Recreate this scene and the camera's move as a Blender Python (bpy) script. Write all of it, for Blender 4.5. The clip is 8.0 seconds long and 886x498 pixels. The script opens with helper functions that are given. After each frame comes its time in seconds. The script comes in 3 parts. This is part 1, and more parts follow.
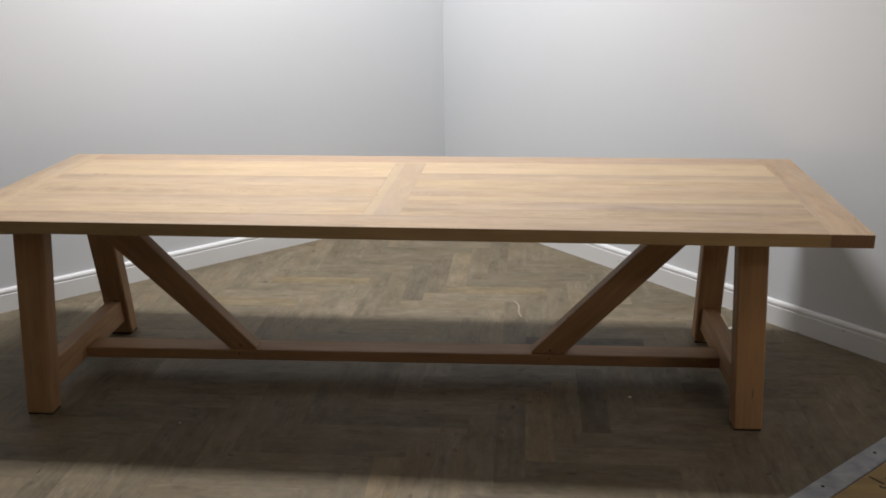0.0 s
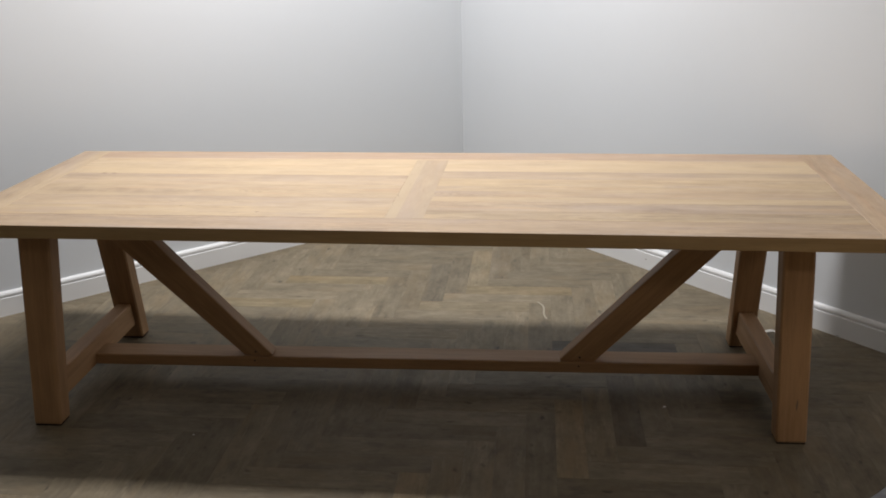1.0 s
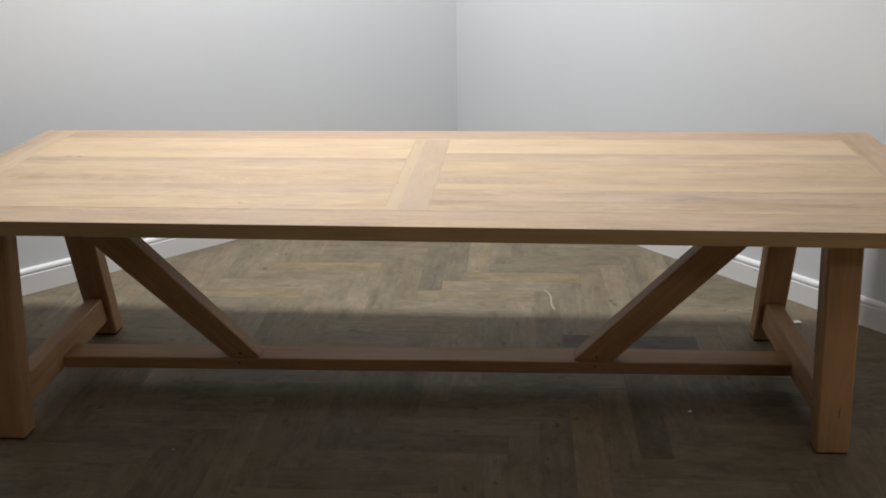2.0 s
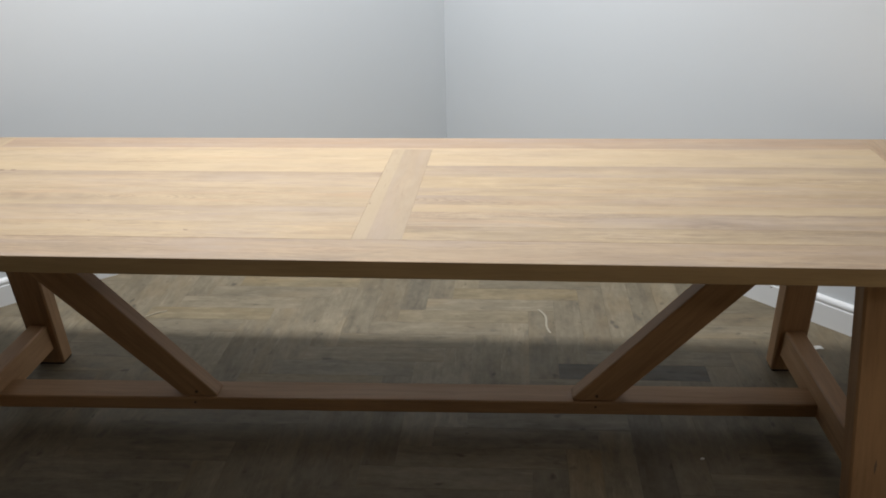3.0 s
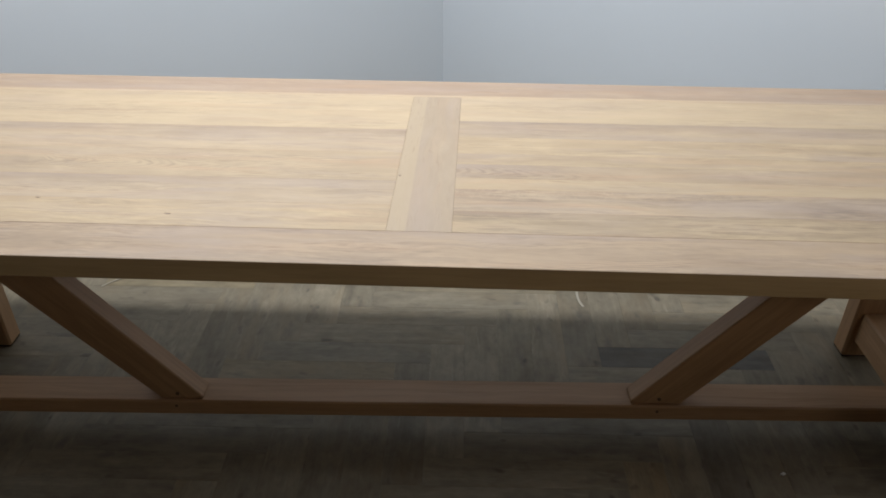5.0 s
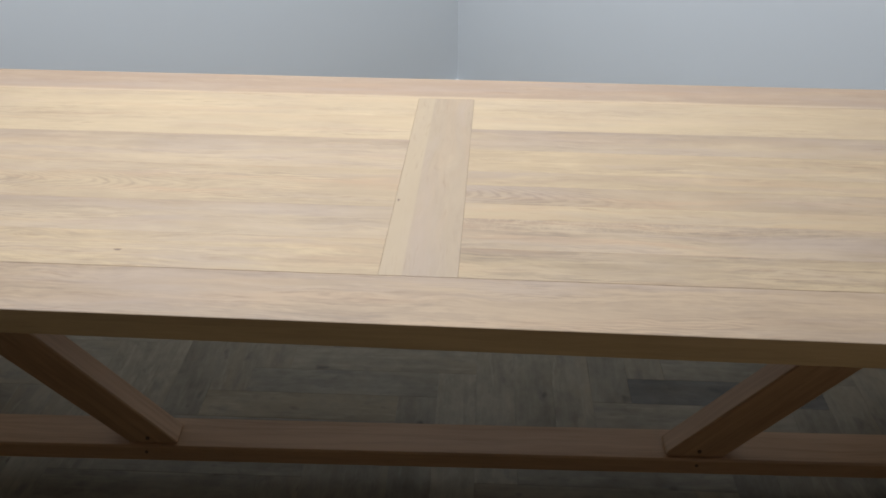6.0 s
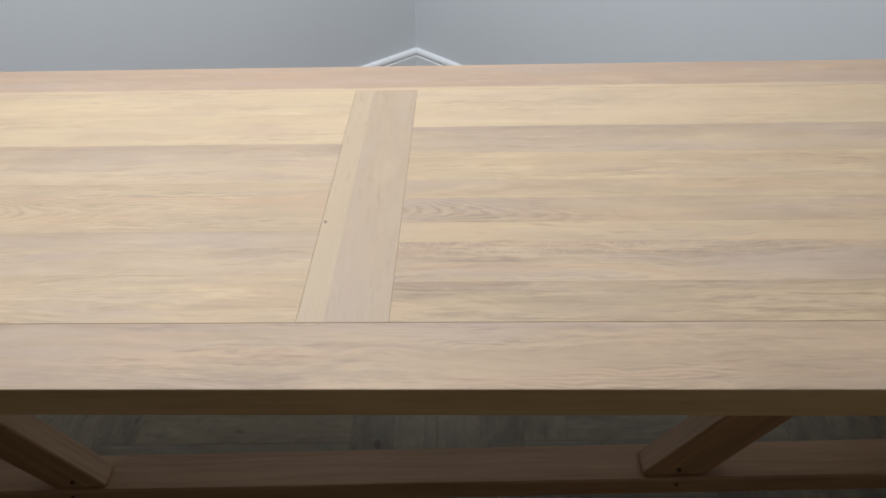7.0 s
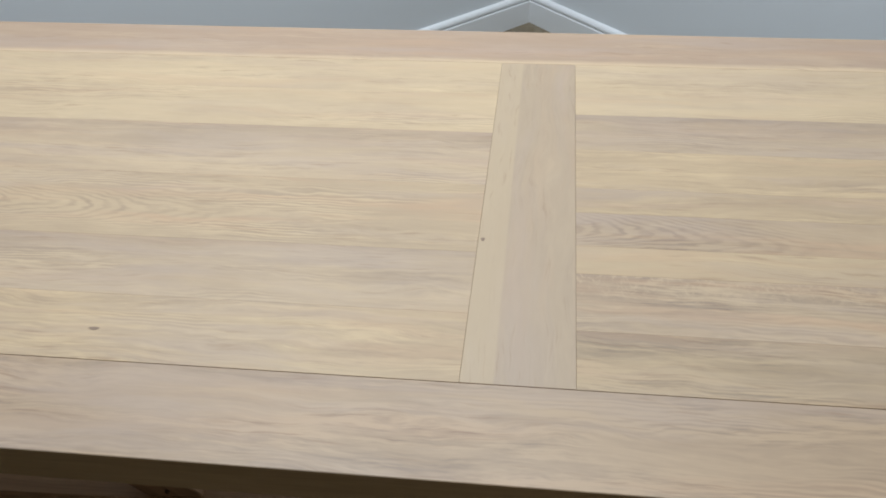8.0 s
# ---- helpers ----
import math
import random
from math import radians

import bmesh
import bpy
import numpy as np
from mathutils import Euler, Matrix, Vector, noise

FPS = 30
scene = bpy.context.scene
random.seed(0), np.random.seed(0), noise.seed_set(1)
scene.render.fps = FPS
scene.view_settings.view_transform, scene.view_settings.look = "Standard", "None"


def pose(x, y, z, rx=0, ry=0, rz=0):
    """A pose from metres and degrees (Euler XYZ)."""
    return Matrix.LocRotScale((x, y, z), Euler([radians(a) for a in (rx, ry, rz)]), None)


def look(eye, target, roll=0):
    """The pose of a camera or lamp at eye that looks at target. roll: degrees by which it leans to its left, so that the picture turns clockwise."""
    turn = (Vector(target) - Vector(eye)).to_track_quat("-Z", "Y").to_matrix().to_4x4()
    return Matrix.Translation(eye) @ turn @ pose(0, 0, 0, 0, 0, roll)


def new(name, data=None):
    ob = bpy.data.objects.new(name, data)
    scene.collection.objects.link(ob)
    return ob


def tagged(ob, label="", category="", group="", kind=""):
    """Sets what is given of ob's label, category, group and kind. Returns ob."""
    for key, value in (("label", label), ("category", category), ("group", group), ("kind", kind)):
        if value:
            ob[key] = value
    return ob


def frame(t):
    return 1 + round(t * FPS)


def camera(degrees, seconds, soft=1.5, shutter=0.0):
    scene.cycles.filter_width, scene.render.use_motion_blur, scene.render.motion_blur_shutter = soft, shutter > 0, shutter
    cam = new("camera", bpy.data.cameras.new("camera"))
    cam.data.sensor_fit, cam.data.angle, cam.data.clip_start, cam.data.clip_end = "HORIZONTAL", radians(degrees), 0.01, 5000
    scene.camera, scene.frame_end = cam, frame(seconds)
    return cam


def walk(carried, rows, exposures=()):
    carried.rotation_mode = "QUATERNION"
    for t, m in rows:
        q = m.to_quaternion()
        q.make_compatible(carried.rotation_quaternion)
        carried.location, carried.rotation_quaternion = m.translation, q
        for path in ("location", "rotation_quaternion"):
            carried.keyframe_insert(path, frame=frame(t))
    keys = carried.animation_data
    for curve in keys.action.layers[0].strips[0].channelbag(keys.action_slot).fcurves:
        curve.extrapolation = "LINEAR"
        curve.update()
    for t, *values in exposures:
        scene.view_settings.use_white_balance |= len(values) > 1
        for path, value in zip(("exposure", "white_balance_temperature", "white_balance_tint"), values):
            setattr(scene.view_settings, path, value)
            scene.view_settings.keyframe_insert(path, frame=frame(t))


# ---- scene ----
cam = camera(52.2, 8.0, soft=1.8)
PATH = [
    (0, (0.477, -2.905, 1.636), (0.267, -1.022, 0.996), -1.00),
    (0.5, (0.458, -2.879, 1.636), (0.240, -1.001, 0.984), -1.12),
    (1, (0.403, -2.737, 1.640), (0.173, -0.866, 0.972), -1.35),
    (1.5, (0.310, -2.558, 1.624), (0.092, -0.691, 0.942), -1.28),
    (1.7, (0.291, -2.511, 1.625), (0.091, -0.651, 0.916), -1.17),
    (2.8, (0.303, -2.104, 1.609), (0.124, -0.270, 0.832), -1.42),
    (3, (0.307, -2.037, 1.609), (0.126, -0.204, 0.829), -1.43),
    (3.5, (0.264, -1.910, 1.583), (0.032, -0.105, 0.754), -0.74),
    (4, (0.155, -1.742, 1.583), (-0.030, 0.034, 0.683), -0.22),
    (4.2, (0.117, -1.684, 1.574), (-0.004, 0.087, 0.652), 0.25),
    (5.3, (0.034, -1.455, 1.567), (-0.033, 0.292, 0.595), 0.39),
    (5.5, (0.027, -1.387, 1.555), (-0.051, 0.355, 0.577), 0.44),
    (6, (0.055, -1.200, 1.524), (-0.052, 0.520, 0.510), 0.15),
    (6.5, (0.108, -1.091, 1.521), (0.010, 0.604, 0.464), -1.27),
    (7, (0.123, -0.959, 1.520), (0.049, 0.706, 0.414), -1.80),
    (7.2, (0.105, -0.894, 1.530), (0.021, 0.752, 0.397), -1.74),
    (7.5, (0.066, -0.797, 1.512), (-0.035, 0.828, 0.351), -1.87),
    (8, (-0.042, -0.683, 1.482), (-0.255, 0.883, 0.257), -2.06),
]
EXPOSURES = [
    (0.0, -0.12, 6600, 12.5),
    (1.6, -0.12, 6580, 12.5),
    (3.0, -0.16, 6340, 9),
    (3.5, -0.17, 6300, 10.5),
    (4.2, -0.17, 6200, 11),
    (5.5, -0.28, 5940, 7.5),
    (6.5, -0.31, 6040, 10),
    (7.2, -0.38, 6030, 9.5),
    (8.0, -0.47, 5830, 5.5),
]
walk(cam, [(t, look(eye, target, roll)) for t, eye, target, roll in PATH], EXPOSURES)

# ---- light ----
world = bpy.data.worlds.new("dim_surroundings")
world.use_nodes = True
world.node_tree.nodes["Background"].inputs[0].default_value = (0.9, 0.95, 1.0, 1)
world.node_tree.nodes["Background"].inputs[1].default_value = 0.02
scene.world = world


def ceiling_lamp(name, place, size_x, size_y, watts, colour):
    data = bpy.data.lights.new(name, "AREA")
    data.shape, data.size, data.size_y = "RECTANGLE", size_x, size_y
    data.energy, data.color = watts, colour
    ob = new(name, data)
    ob.location = place
    return ob


ceiling_lamp("ceiling_lamp", (-0.44, 0.88, 3.36), 0.80, 0.30, 118, (1.0, 0.985, 0.975))
# added, unseen: fill that lifts the floor and table front on the right
ceiling_lamp("front_fill_lamp", (1.5, -1.7, 3.36), 0.8, 0.8, 8.0, (1.0, 0.88, 0.78))
# added, unseen: warm fill on legs and braces from far right
ceiling_lamp("far_fill_lamp", (4.0, -4.2, 3.36), 0.5, 0.5, 34, (1.0, 0.89, 0.79))


# ---- materials ----
class Nodes:
    """A short way to write a node material."""

    def __init__(self, name):
        self.mat = bpy.data.materials.new(name)
        self.mat.use_nodes = True
        self.tree = self.mat.node_tree
        self.shader = self.tree.nodes["Principled BSDF"]

    def add(self, kind, inputs=None):
        node = self.tree.nodes.new(kind)
        for key, value in (inputs or {}).items():
            self.put(node.inputs[key], value)
        return node

    def put(self, socket, value):
        if isinstance(value, bpy.types.NodeSocket):
            self.tree.links.new(value, socket)
        else:
            socket.default_value = value

    def math(self, op, a, b=0.0, clamp=False):
        node = self.tree.nodes.new("ShaderNodeMath")
        node.operation, node.use_clamp = op, clamp
        self.put(node.inputs[0], a)
        self.put(node.inputs[1], b)
        return node.outputs[0]

    def vector(self, op, a, b):
        node = self.tree.nodes.new("ShaderNodeVectorMath")
        node.operation = op
        self.put(node.inputs[0], a)
        self.put(node.inputs[1], b)
        return node.outputs[0]

    def scaled(self, vector, scale):
        return self.vector("MULTIPLY", vector, scale)

    def plus(self, a, b):
        return self.vector("ADD", a, b)

    def noise(self, vector, scale, detail=3.0, rough=0.55, distortion=0.0):
        return self.add("ShaderNodeTexNoise", {"Vector": vector, "Scale": scale, "Detail": detail, "Roughness": rough, "Distortion": distortion}).outputs["Fac"]

    def span(self, value, a, b, low=0.0, high=1.0):
        return self.add("ShaderNodeMapRange", {"Value": value, "From Min": a, "From Max": b, "To Min": low, "To Max": high}).outputs["Result"]

    def mix(self, factor, a, b, blend="MIX"):
        node = self.tree.nodes.new("ShaderNodeMix")
        node.data_type, node.blend_type = "RGBA", blend
        self.put(node.inputs[0], factor)
        self.put(node.inputs[6], a if isinstance(a, bpy.types.NodeSocket) else (*a, 1))
        self.put(node.inputs[7], b if isinstance(b, bpy.types.NodeSocket) else (*b, 1))
        return node.outputs[2]

    def bump(self, height, strength, distance):
        node = self.add("ShaderNodeBump", {"Height": height, "Strength": strength, "Distance": distance})
        self.put(self.shader.inputs["Normal"], node.outputs[0])

    def finish(self, colour, rough, **more):
        self.put(self.shader.inputs["Base Color"], colour)
        self.put(self.shader.inputs["Roughness"], rough)
        for key, value in more.items():
            self.put(self.shader.inputs[key.replace("_", " ")], value)
        return self.mat


def wood(name, light, dark, pore, rough=0.5, figure=0.5, contrast=1.0, spread=0.12):
    """Sawn wood with its grain along the object's own x axis, in metres."""
    n = Nodes(name)
    place = n.add("ShaderNodeTexCoord").outputs["Object"]
    chance = n.add("ShaderNodeObjectInfo").outputs["Random"]
    shift = n.add("ShaderNodeCombineXYZ", {0: n.math("MULTIPLY", chance, 37.0), 1: n.math("MULTIPLY", chance, 11.3), 2: n.math("MULTIPLY", chance, 5.7)}).outputs[0]
    p = n.plus(place, shift)
    # growth rings cut at a slant: long arches along the board
    sway = n.noise(n.scaled(p, (1.1, 7.0, 7.0)), 1.0, 2.0)
    parts = n.add("ShaderNodeSeparateXYZ", {0: place})
    slope = n.math("SUBTRACT", n.math("MULTIPLY", chance, 0.16), 0.08)
    depth = n.math("ADD", n.math("MULTIPLY", parts.outputs[0], slope), n.math("MULTIPLY", n.math("SUBTRACT", sway, 0.5), 0.11))
    side = n.math("ADD", parts.outputs[1], n.math("SUBTRACT", n.math("MULTIPLY", n.math("FRACT", n.math("MULTIPLY", chance, 7.13)), 0.16), 0.08))
    radius = n.math("SQRT", n.math("ADD", n.math("MULTIPLY", side, side), n.math("MULTIPLY", depth, depth)))
    wobble = n.noise(n.scaled(p, (4.0, 45.0, 45.0)), 1.0, 3.0)
    ring = n.math("ADD", n.math("MULTIPLY", radius, 150.0), n.math("MULTIPLY", wobble, 2.4))
    rings = n.math("ADD", n.math("MULTIPLY", n.math("SINE", n.math("MULTIPLY", ring, 6.283)), 0.5), 0.5)
    patch = n.span(n.noise(n.scaled(p, (1.6, 9.0, 9.0)), 1.0, 2.0), 0.42, 0.66)
    rings = n.math("MULTIPLY", rings, n.math("MULTIPLY", patch, figure))
    # broad streaks, thinner bands and fine fibres, all gently wavy
    drift = n.math("MULTIPLY", n.math("SUBTRACT", n.noise(n.scaled(p, (2.6, 11.0, 11.0)), 1.0, 2.0), 0.5), 0.034)
    ripple = n.math("MULTIPLY", n.math("SUBTRACT", n.noise(n.scaled(p, (11.0, 40.0, 40.0)), 1.0, 2.0), 0.5), 0.006)
    q = n.plus(p, n.add("ShaderNodeCombineXYZ", {1: n.math("ADD", drift, ripple)}).outputs[0])
    broad = n.noise(n.scaled(q, (1.3, 15.0, 15.0)), 1.0, 3.0, 0.6, 0.3)
    band = n.noise(n.scaled(q, (2.2, 95.0, 95.0)), 1.0, 3.0, 0.65, 0.3)
    fibre = n.noise(n.scaled(q, (16.0, 330.0, 330.0)), 1.0, 3.0, 0.65, 0.3)
    cloud = n.noise(n.scaled(p, (2.6, 9.0, 9.0)), 1.0, 4.0)
    tone = n.math("ADD", n.math("MULTIPLY", n.math("SUBTRACT", broad, 0.5), 1.5 * contrast), n.math("MULTIPLY", n.math("SUBTRACT", band, 0.5), 1.35 * contrast))
    tone = n.math("ADD", tone, n.math("MULTIPLY", n.math("SUBTRACT", fibre, 0.5), 0.9 * contrast))
    tone = n.math("ADD", tone, n.math("MULTIPLY", n.math("SUBTRACT", cloud, 0.5), 0.9 * contrast))
    tone = n.math("ADD", n.math("ADD", tone, 0.40), n.math("MULTIPLY", n.math("SUBTRACT", rings, 0.12), 0.7), clamp=True)
    colour = n.mix(tone, light, dark)
    pores = n.span(n.noise(n.scaled(q, (9.0, 420.0, 420.0)), 1.0, 2.0, 0.5), 0.60, 0.74)
    pores = n.math("MULTIPLY", pores, n.span(band, 0.42, 0.65, 0.04, 0.55))
    colour = n.mix(pores, colour, pore)
    value = n.math("ADD", 1.0 - spread / 2, n.math("MULTIPLY", n.math("FRACT", n.math("MULTIPLY", chance, 3.77)), spread))
    colour = n.add("ShaderNodeHueSaturation", {"Value": value, "Color": colour}).outputs[0]
    n.bump(n.math("SUBTRACT", fibre, n.math("MULTIPLY", pores, 0.8)), 0.2, 0.0005)
    return n.finish(colour, n.span(broad, 0.3, 0.7, rough - 0.06, rough + 0.08))


OAK_PORE = (0.22, 0.13, 0.07)


def top_oak(name, light, dark, salmon=0.35, lilac=0.5, lines=0.5, streak=0.6, spread=0.05, arch=None, fleck=0.0, rough=0.5, fade=None, coarse=1.25, pale_edge=None):
    """Pale planed oak with cloudy warm and greyish patches and short wavy grain lines along its own x axis."""
    n = Nodes(name)
    place = n.add("ShaderNodeTexCoord").outputs["Object"]
    chance = n.add("ShaderNodeObjectInfo").outputs["Random"]
    shift = n.add("ShaderNodeCombineXYZ", {0: n.math("MULTIPLY", chance, 37.0), 1: n.math("MULTIPLY", chance, 11.3), 2: n.math("MULTIPLY", chance, 5.7)}).outputs[0]
    p = n.plus(place, shift)
    parts = n.add("ShaderNodeSeparateXYZ", {0: p})
    # the fibres swing to and fro
    drift = n.math("MULTIPLY", n.math("SUBTRACT", n.noise(n.scaled(p, (3.2, 10.0, 10.0)), 1.0, 2.0), 0.5), 0.06)
    ripple = n.math("MULTIPLY", n.math("SUBTRACT", n.noise(n.scaled(p, (14.0, 38.0, 38.0)), 1.0, 3.0), 0.5), 0.013)
    q = n.plus(p, n.add("ShaderNodeCombineXYZ", {1: n.math("ADD", drift, ripple)}).outputs[0])
    broad = n.noise(n.scaled(q, (1.5, 17.0, 17.0)), 1.0, 4.0, 0.6)
    band = n.noise(n.scaled(q, (4.5, 90.0, 90.0)), 1.0, 4.0, 0.65)
    fibre = n.noise(n.scaled(q, (24.0, 230.0, 230.0)), 1.0, 3.0, 0.65)
    cloud = n.noise(n.scaled(p, (5.0, 15.0, 15.0)), 1.0, 5.0, 0.6)
    worn = n.span(n.noise(n.scaled(p, (3.4, 17.0, 17.0)), 1.0, 3.0, 0.6), 0.44, 0.62)
    tone = n.math("ADD", n.math("MULTIPLY", n.math("SUBTRACT", broad, 0.5), 1.3 * streak), n.math("MULTIPLY", n.math("SUBTRACT", cloud, 0.5), 0.95))
    rough_grain = n.math("ADD", n.math("MULTIPLY", n.math("SUBTRACT", band, 0.5), 1.35 * coarse), n.math("MULTIPLY", n.math("SUBTRACT", fibre, 0.5), 1.2 * coarse))
    tone = n.math("ADD", tone, n.math("MULTIPLY", rough_grain, n.span(worn, 0.0, 1.0, 0.32 * streak, 1.3 * streak)))
    # short runs of close, wavy year-ring lines
    sway = n.noise(n.scaled(p, (6.0, 20.0, 20.0)), 1.0, 3.0)
    wave = n.math("SINE", n.math("ADD", n.math("MULTIPLY", parts.outputs[1], 900.0), n.math("MULTIPLY", sway, 42.0)))
    runs = n.span(n.noise(n.scaled(p, (2.8, 15.0, 15.0)), 1.0, 2.0), 0.55, 0.68)
    tone = n.math("ADD", tone, n.math("MULTIPLY", n.math("MULTIPLY", wave, runs), 0.6 * lines))
    tone = n.math("ADD", tone, 0.42)
    if fade:
        # darker growth towards one edge of the board
        lean, low, high = fade
        own = n.add("ShaderNodeSeparateXYZ", {0: place})
        wander = n.math("MULTIPLY", n.math("SUBTRACT", n.noise(n.scaled(p, (1.6, 5.0, 5.0)), 1.0, 2.0), 0.5), 0.5 * (high - low))
        tone = n.math("ADD", tone, n.span(n.math("ADD", own.outputs[1], wander), low, high, -0.35 * lean, 0.65 * lean))
    if arch:
        # nested arches of a flat-sawn heart, slanting off along the board
        x0, y0, reach, slant = arch
        own = n.add("ShaderNodeSeparateXYZ", {0: place})
        stir = n.math("SUBTRACT", n.noise(n.scaled(p, (9.0, 24.0, 24.0)), 1.0, 3.0), 0.5)
        u = n.math("SUBTRACT", own.outputs[0], x0)
        v = n.math("ADD", n.math("SUBTRACT", own.outputs[1], y0), n.math("MULTIPLY", u, slant))
        bow = n.math("MULTIPLY", n.math("MULTIPLY", v, v), 95.0)
        far = n.math("ADD", n.math("ADD", u, bow), n.math("MULTIPLY", stir, 0.17))
        ring = n.math("SINE", n.math("MULTIPLY", n.math("POWER", n.math("MAXIMUM", far, 0.001), 0.8), 150.0))
        # some rings are broad and dark, others faint
        uneven = n.span(n.noise(n.scaled(p, (26.0, 12.0, 12.0)), 1.0, 2.0), 0.35, 0.65, 0.35, 1.1)
        ring = n.math("MULTIPLY", n.span(ring, -0.3, 1.0, -0.22, 0.85), uneven)
        veil = n.math("MULTIPLY", n.span(n.math("ABSOLUTE", v), 0.03, 0.055, 1.0, 0.0), n.span(u, reach * 0.35, reach, 1.0, 0.0))
        tone = n.math("ADD", tone, n.math("MULTIPLY", n.math("MULTIPLY", n.math("MULTIPLY", ring, veil), n.span(cloud, 0.3, 0.55, 0.3, 1.05)), 0.72))
    tone = n.math("ADD", tone, 0.0, clamp=True)
    colour = n.mix(tone, light, dark)
    # cloudy patches of another hue
    warm = n.span(n.noise(n.scaled(n.plus(q, (3.1, 7.7, 1.3)), (2.2, 32.0, 32.0)), 1.0, 3.0, 0.6), 0.50, 0.68, 0.0, salmon)
    colour = n.mix(warm, colour, (0.48, 0.305, 0.175))
    cool = n.span(n.noise(n.scaled(n.plus(q, (9.4, 2.9, 6.1)), (2.2, 18.0, 18.0)), 1.0, 4.0, 0.6), 0.47, 0.66, 0.0, 1.25 * lilac)
    colour = n.mix(cool, colour, (0.370, 0.288, 0.228))
    if pale_edge is not None:
        # a paler strip was glued to one edge
        own = n.add("ShaderNodeSeparateXYZ", {0: place})
        colour = n.mix(n.span(own.outputs[1], pale_edge - 0.0015, pale_edge + 0.0015, 0.0, 0.55), colour, (0.445, 0.342, 0.212))
    if fleck:
        # pale ray flecks across the grain
        own = n.add("ShaderNodeSeparateXYZ", {0: place})
        ray = n.noise(n.scaled(p, (62.0, 48.0, 48.0)), 1.0, 3.0, 0.6, 2.2)
        ray = n.math("MULTIPLY", n.span(ray, 0.50, 0.68, 0.0, fleck), n.span(own.outputs[1], 0.0, 0.03))
        ray = n.math("MULTIPLY", ray, n.span(own.outputs[0], -0.5, 0.0, 1.0, 0.15))
        colour = n.mix(ray, colour, light)
    pores = n.span(n.noise(n.scaled(q, (15.0, 260.0, 260.0)), 1.0, 2.0, 0.5), 0.58, 0.72)
    pores = n.math("MULTIPLY", pores, n.span(worn, 0.0, 1.0, 0.05 * coarse, 0.34 * coarse))
    colour = n.mix(pores, colour, OAK_PORE)
    value = n.math("ADD", 0.965 - spread / 2, n.math("MULTIPLY", n.math("FRACT", n.math("MULTIPLY", chance, 3.77)), spread))
    colour = n.add("ShaderNodeHueSaturation", {"Hue": 0.498, "Saturation": 0.98, "Value": value, "Color": colour}).outputs[0]
    n.bump(n.math("SUBTRACT", fibre, n.math("MULTIPLY", pores, 0.8)), 0.2, 0.0005)
    return n.finish(colour, n.span(cloud, 0.3, 0.7, rough - 0.06, rough + 0.08))


oak = {
    "cream": top_oak("oak_cream", (0.555, 0.426, 0.252), (0.385, 0.285, 0.180), lilac=0.2, salmon=0.2),
    "sand": top_oak("oak_sand", (0.480, 0.362, 0.210), (0.360, 0.266, 0.164), lilac=0.25, salmon=0.25, lines=0.2),
    "brown": top_oak("oak_brown", (0.430, 0.320, 0.186), (0.255, 0.187, 0.116), lines=0.5, lilac=0.25, streak=1.1, salmon=0.25, coarse=1.7, fade=(0.3, -0.04, 0.06)),
    "tan": top_oak("oak_tan", (0.480, 0.358, 0.206), (0.310, 0.227, 0.142), lines=0.5, streak=0.9, salmon=0.25, lilac=0.35),
    "grey": top_oak("oak_grey", (0.470, 0.354, 0.218), (0.300, 0.223, 0.151), lilac=0.35, salmon=0.2, lines=0.6, streak=0.8, fade=(0.45, -0.03, 0.06)),
    "cross": top_oak("oak_cross", (0.402, 0.306, 0.198), (0.320, 0.242, 0.163), lilac=0.3, salmon=0.14, lines=0.15, streak=0.6, pale_edge=0.026),
    "pink": top_oak("oak_pink", (0.415, 0.302, 0.186), (0.262, 0.190, 0.125), lilac=0.35, salmon=0.18, streak=1.1, lines=0.6, coarse=1.6),
    "rose": top_oak("oak_rose", (0.520, 0.390, 0.240), (0.355, 0.252, 0.168), lilac=0.35, salmon=0.3, streak=0.6, lines=0.1, fade=(0.8, -0.058, -0.046)),
    "end": top_oak("oak_end_board", (0.450, 0.328, 0.204), (0.300, 0.214, 0.138), lines=0.4, streak=0.9, salmon=0.45, lilac=0.3),
    "arched": top_oak("oak_arched", (0.470, 0.352, 0.214), (0.275, 0.196, 0.126), lilac=0.4, streak=0.45, lines=0.1, arch=(-0.74, 0.006, 0.45, 0.07)),
    "arched_far": top_oak("oak_arched_far", (0.485, 0.364, 0.216), (0.310, 0.228, 0.146), lines=0.7, salmon=0.4, lilac=0.3, arch=(-0.12, -0.005, 0.60, 0.03)),
    "flecked": top_oak("oak_flecked", (0.430, 0.322, 0.200), (0.215, 0.158, 0.110), fleck=0.85, lilac=0.4, lines=0.4, streak=1.0, coarse=1.5, fade=(0.2, -0.04, 0.05)),
    # golden tint holds the warm bounced light on the table's front edge
    "edge": wood("oak_warm_lit_edge", (0.420, 0.295, 0.152), (0.285, 0.194, 0.094), OAK_PORE, rough=0.55, contrast=0.8),
    "frame": wood("oak_frame", (0.415, 0.247, 0.123), (0.264, 0.148, 0.069), OAK_PORE, rough=0.55),
}


